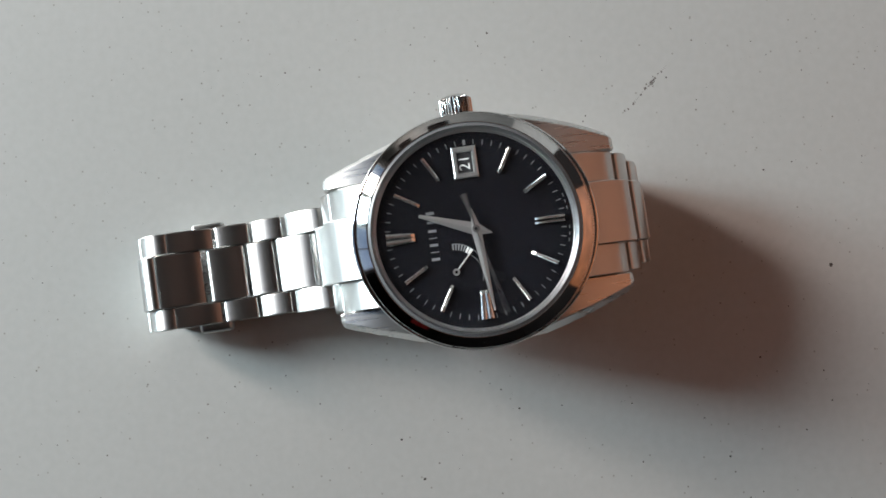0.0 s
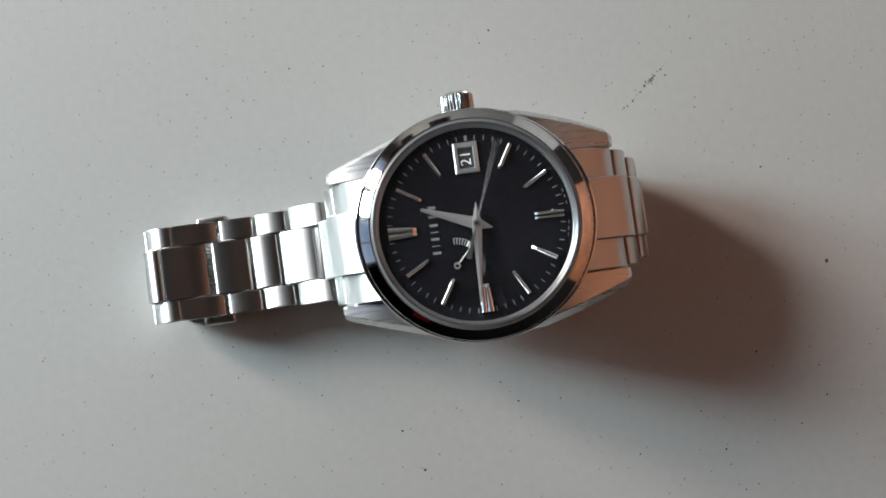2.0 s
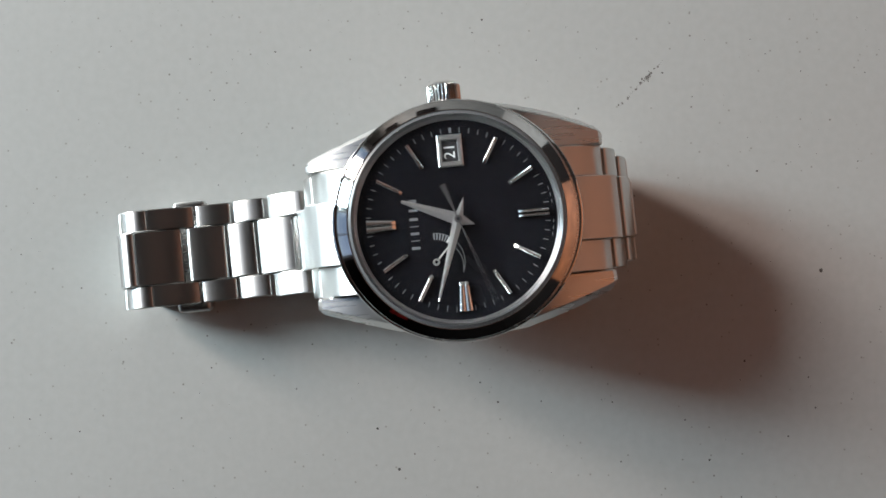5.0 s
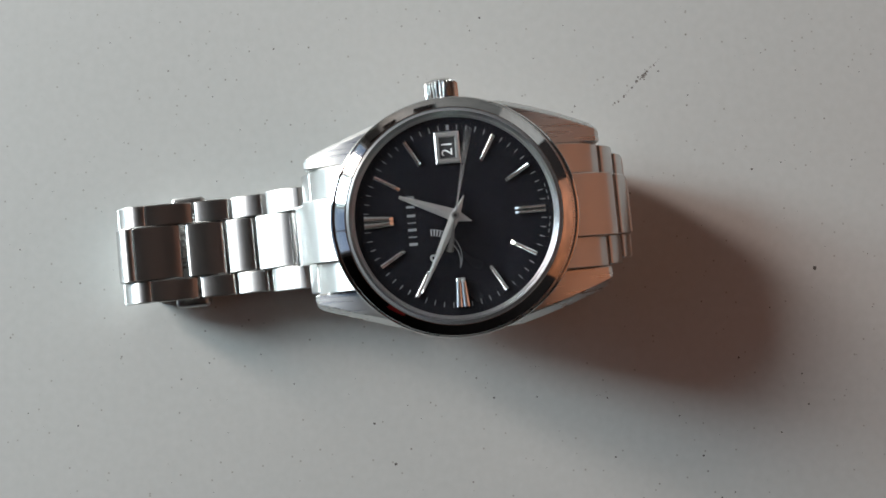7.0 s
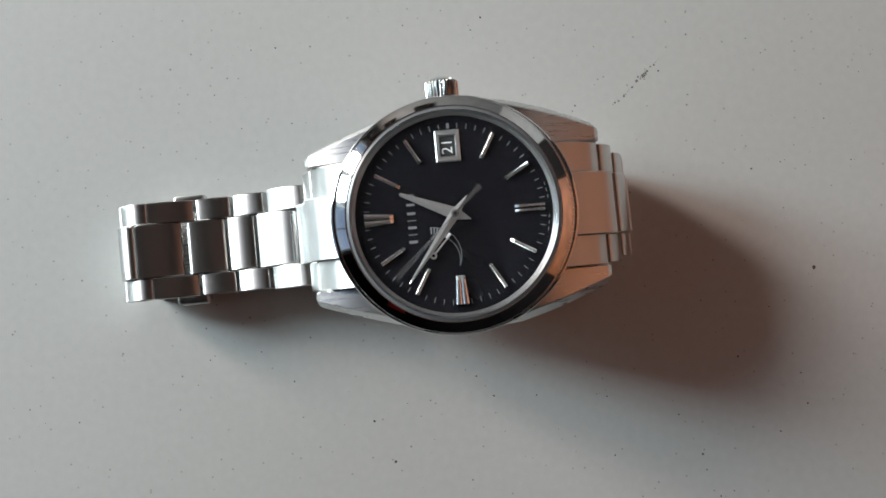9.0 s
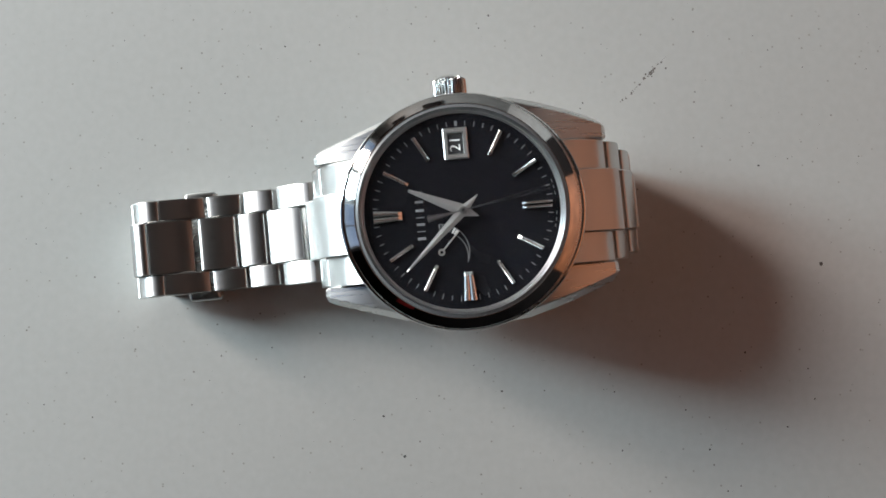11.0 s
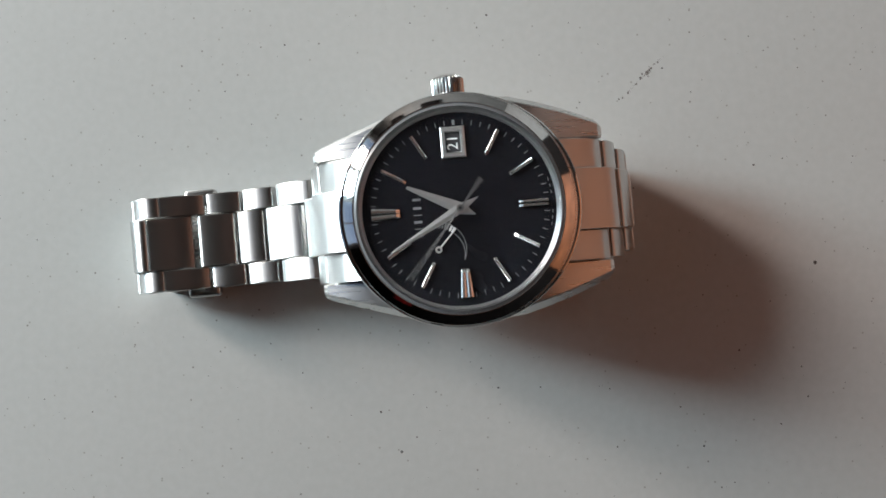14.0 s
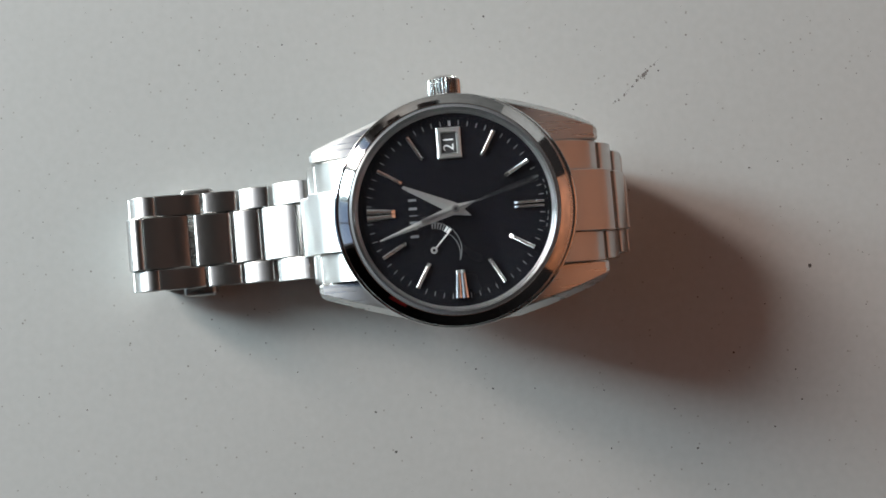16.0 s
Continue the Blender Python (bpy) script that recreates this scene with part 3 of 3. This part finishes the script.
        part("reserve_tick", bm, GREY_PRINT if k < 5 else PRINT, dial)
    bm = bmesh.new()
    ring_flat(bm, 4.5, 4.62, 92, -26, 0.002, 0.022, cx, cy, 40)
    ring_flat(bm, (3.55, 4.5), (3.68, 4.62), 46, -26, 0.002, 0.022, cx, cy, 30)
    part("reserve_arc", bm, GREY_PRINT, dial)
    bm = hand([(0.45, 0.14), (4.3, 0.11), (4.5, 0.05)], 0.04)
    ring_flat(bm, 0.26, 0.58, 0, 360, 0, 0.1, 0, 0, 24)
    part("reserve_hand", bm, HAND_STEEL, dial, "small steel power reserve hand", pose(cx * MM, cy * MM, 0.2 * MM, 0, 0, 46.5), angle=20)

    # the pointers turn about the dial's centre
    bm = hand([(-2.75, 0.04), (-0.2, 0.98), (0.9, 0.95), (9.1, 0.28), (9.5, 0.22)], 0.10)
    hour_hand = part("hour_hand", bm, HAND_STEEL, root, "pointed steel hour hand", up(0, 0, 0.72), angle=8)
    bm = hand([(-3.5, 0.04), (-0.2, 0.78), (1.0, 0.78), (13.0, 0.16), (13.5, 0.08)], 0.09)
    minute_hand = part("minute_hand", bm, HAND_STEEL, root, "pointed steel minute hand", up(0, 0, 0.98), angle=8)
    bm = hand([(-6.0, 0.40), (-5.8, 0.44), (-1.2, 0.13), (1.0, 0.10), (14.4, 0.035)], 0.03)
    ring_flat(bm, 0.28, 0.62, 0, 360, 0.0, 0.14, 0, 0, 32)
    second_hand = part("second_hand", bm, THIN_STEEL, root, "thin steel second hand with a broad tail", up(0, 0, 1.24), angle=20)

    bm = bmesh.new()
    add_disc(bm, 0.3, -0.3, 0.105)
    part("centre_pin", bm, DISC_BLACK, second_hand, "dark centre pin")

    part("crown", crown_mesh(), CROWN_STEEL, root, "fluted steel winding crown", up(-0.05, 20.1, -4.2), angle=25)

    # end links, three strips each side
    for side in (1, -1):
        turn = 0 if side == 1 else 180
        middle = part("end_link", end_link_piece(-5.25, 5.25, 27.3 if side == 1 else 25.2, 0.35), BRUSHED, root, "brushed steel end link", up(0, 0, 0, turn), angle=30)
        for y0, y1 in ((-10.35, -5.3), (5.3, 10.35)):
            part("end_link_side", end_link_piece(y0, y1, 25.2 if side == 1 else 23.6, 0.0), BRUSHED, middle, angle=30)

    # bracelet pieces in order round the loop: ends of the top face (x, height), half width of the row
    outers = [((-23.9, 22.5), (-25.9, 17.4), 10.2), ((-26.9, 15.4), (-33.3, 12.1), 9.0), ((-34.0, 11.9), (-40.0, 10.1), 8.8), ((-40.3, 10.0), (-46.8, 9.7), 8.75),
              ((-47.0, 9.8), (-55.0, 11.7), 8.75), ((-55.4, 11.9), (-60.8, 9.4), 8.75), ((-61.1, 8.9), (-60.2, 3.2), 8.75),
              ((27.0, 0.5), (31.1, 4.6), 8.8), ((31.9, 5.2), (31.8, 11.6), 8.9), ((31.6, 11.6), (29.3, 17.0), 9.2), ((28.8, 17.6), (25.9, 22.3), 10.2)]
    middles = [((-25.2, 20.4), (-28.0, 14.7)), ((-28.8, 14.3), (-35.6, 11.4)), ((-36.1, 11.2), (-41.3, 9.9)), ((-41.6, 9.8), (-48.6, 10.1)), ((-49.4, 10.3), (-57.4, 12.1)),
               ((-58.2, 12.1), (-61.4, 9.6)), ((-61.6, 9.0), (-59.2, 1.6)),
               ((29.4, 2.2), (32.3, 7.8)), ((32.3, 8.4), (31.6, 14.4)), ((31.3, 15.0), (28.4, 21.2))]
    for k in range(7):
        x = -19.6 + 6.55 * k
        outers.insert(7 + k, ((x, 0.1), (x + 6.2, 0.1), 8.75))
        middles.insert(7 + k, ((x + 2.9, 0.08), (x + 9.1, 0.08)))
    for k, (p, q) in enumerate(middles):
        length = math.dist(p, q)
        crowned = 0.8 if k == 5 else 0.36
        half = 5.2 if k in (0, len(middles) - 1) else 4.85
        part("centre_link", link_piece(length, half * 2 - 0.06, bulge=crowned), BRUSHED, root, at=along(p, q), angle=40)
    for k, (p, q, half) in enumerate(outers):
        length = math.dist(p, q)
        crowned = 0.9 if k == 5 else 0.36
        core = 5.2 if half > 9.5 else 4.9
        for side in (-1, 1):
            part("side_link", link_piece(length, half - core, bulge=crowned), BRUSHED, root, at=along(p, q, side * (half + core) / 2), angle=40)
    # folding clasp under the bracelet, with two side push buttons
    bm = bmesh.new()
    box(bm, -57.5, -20.5, -8.7, 8.7, 0.05, 1.6)
    clasp = part("clasp", soften(bm, 0.5, 3), BRUSHED, root, "steel folding clasp with side push buttons")
    bm = bmesh.new()
    box(bm, -54, -24, -7.6, 7.6, 1.62, 4.6)
    part("clasp_blade", soften(bm, 0.6, 3), SATIN, clasp)
    # unseen solid filler in the closed loop, added to block light under the head
    bm = bmesh.new()
    arch = [(-21 + 46 * k / 16, 3.3 + 12.2 * max(0.0, math.sin(math.pi * k / 16)) ** 0.4) for k in range(17)]
    rows = [[bm.verts.new((x, y, z if top else 2.8)) for x, z in arch] for y, top in ((-8.5, 1), (8.5, 1), (8.5, 0), (-8.5, 0))]
    for a, b in zip(rows, rows[1:] + rows[:1]):
        for k in range(16):
            bm.faces.new((a[k], a[k + 1], b[k + 1], b[k]))
    for k in (0, 16):
        bm.faces.new([row[k] for row in rows])
    part("light_blocker", bm, SATIN, clasp)
    for side in (-1, 1):
        bm = bmesh.new()
        y0, y1 = sorted((side * 7.6, side * 10.3))
        box(bm, -52.4 + 0.3 * side, -46.2 + 0.3 * side, y0, y1, 1.9, 5.0)
        part("push_button", soften(bm, 0.8, 3), BRUSHED, clasp)
    return hour_hand, minute_hand, second_hand, up


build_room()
build_table()
HOUR, MINUTE, SECOND, UP = build_watch()


def motions():
    """The clip runs fast: the second hand turns 286.6 degrees a second, and the others follow it."""
    rate = 286.6
    fast, slow = [], []
    for k in range(81):
        t = k * 0.2
        fast.append((t, UP(0, 0, 1.24, clock_turn(257.9 + rate * t))))
    for k in range(9):
        t = k * 2.0
        slow.append(t)
    walk(SECOND, fast)
    walk(MINUTE, [(t, UP(0, 0, 0.98, clock_turn(265.2 + rate / 60 * t))) for t in slow])
    walk(HOUR, [(t, UP(0, 0, 0.72, clock_turn(20.8 + rate / 720 * t))) for t in slow])


motions()
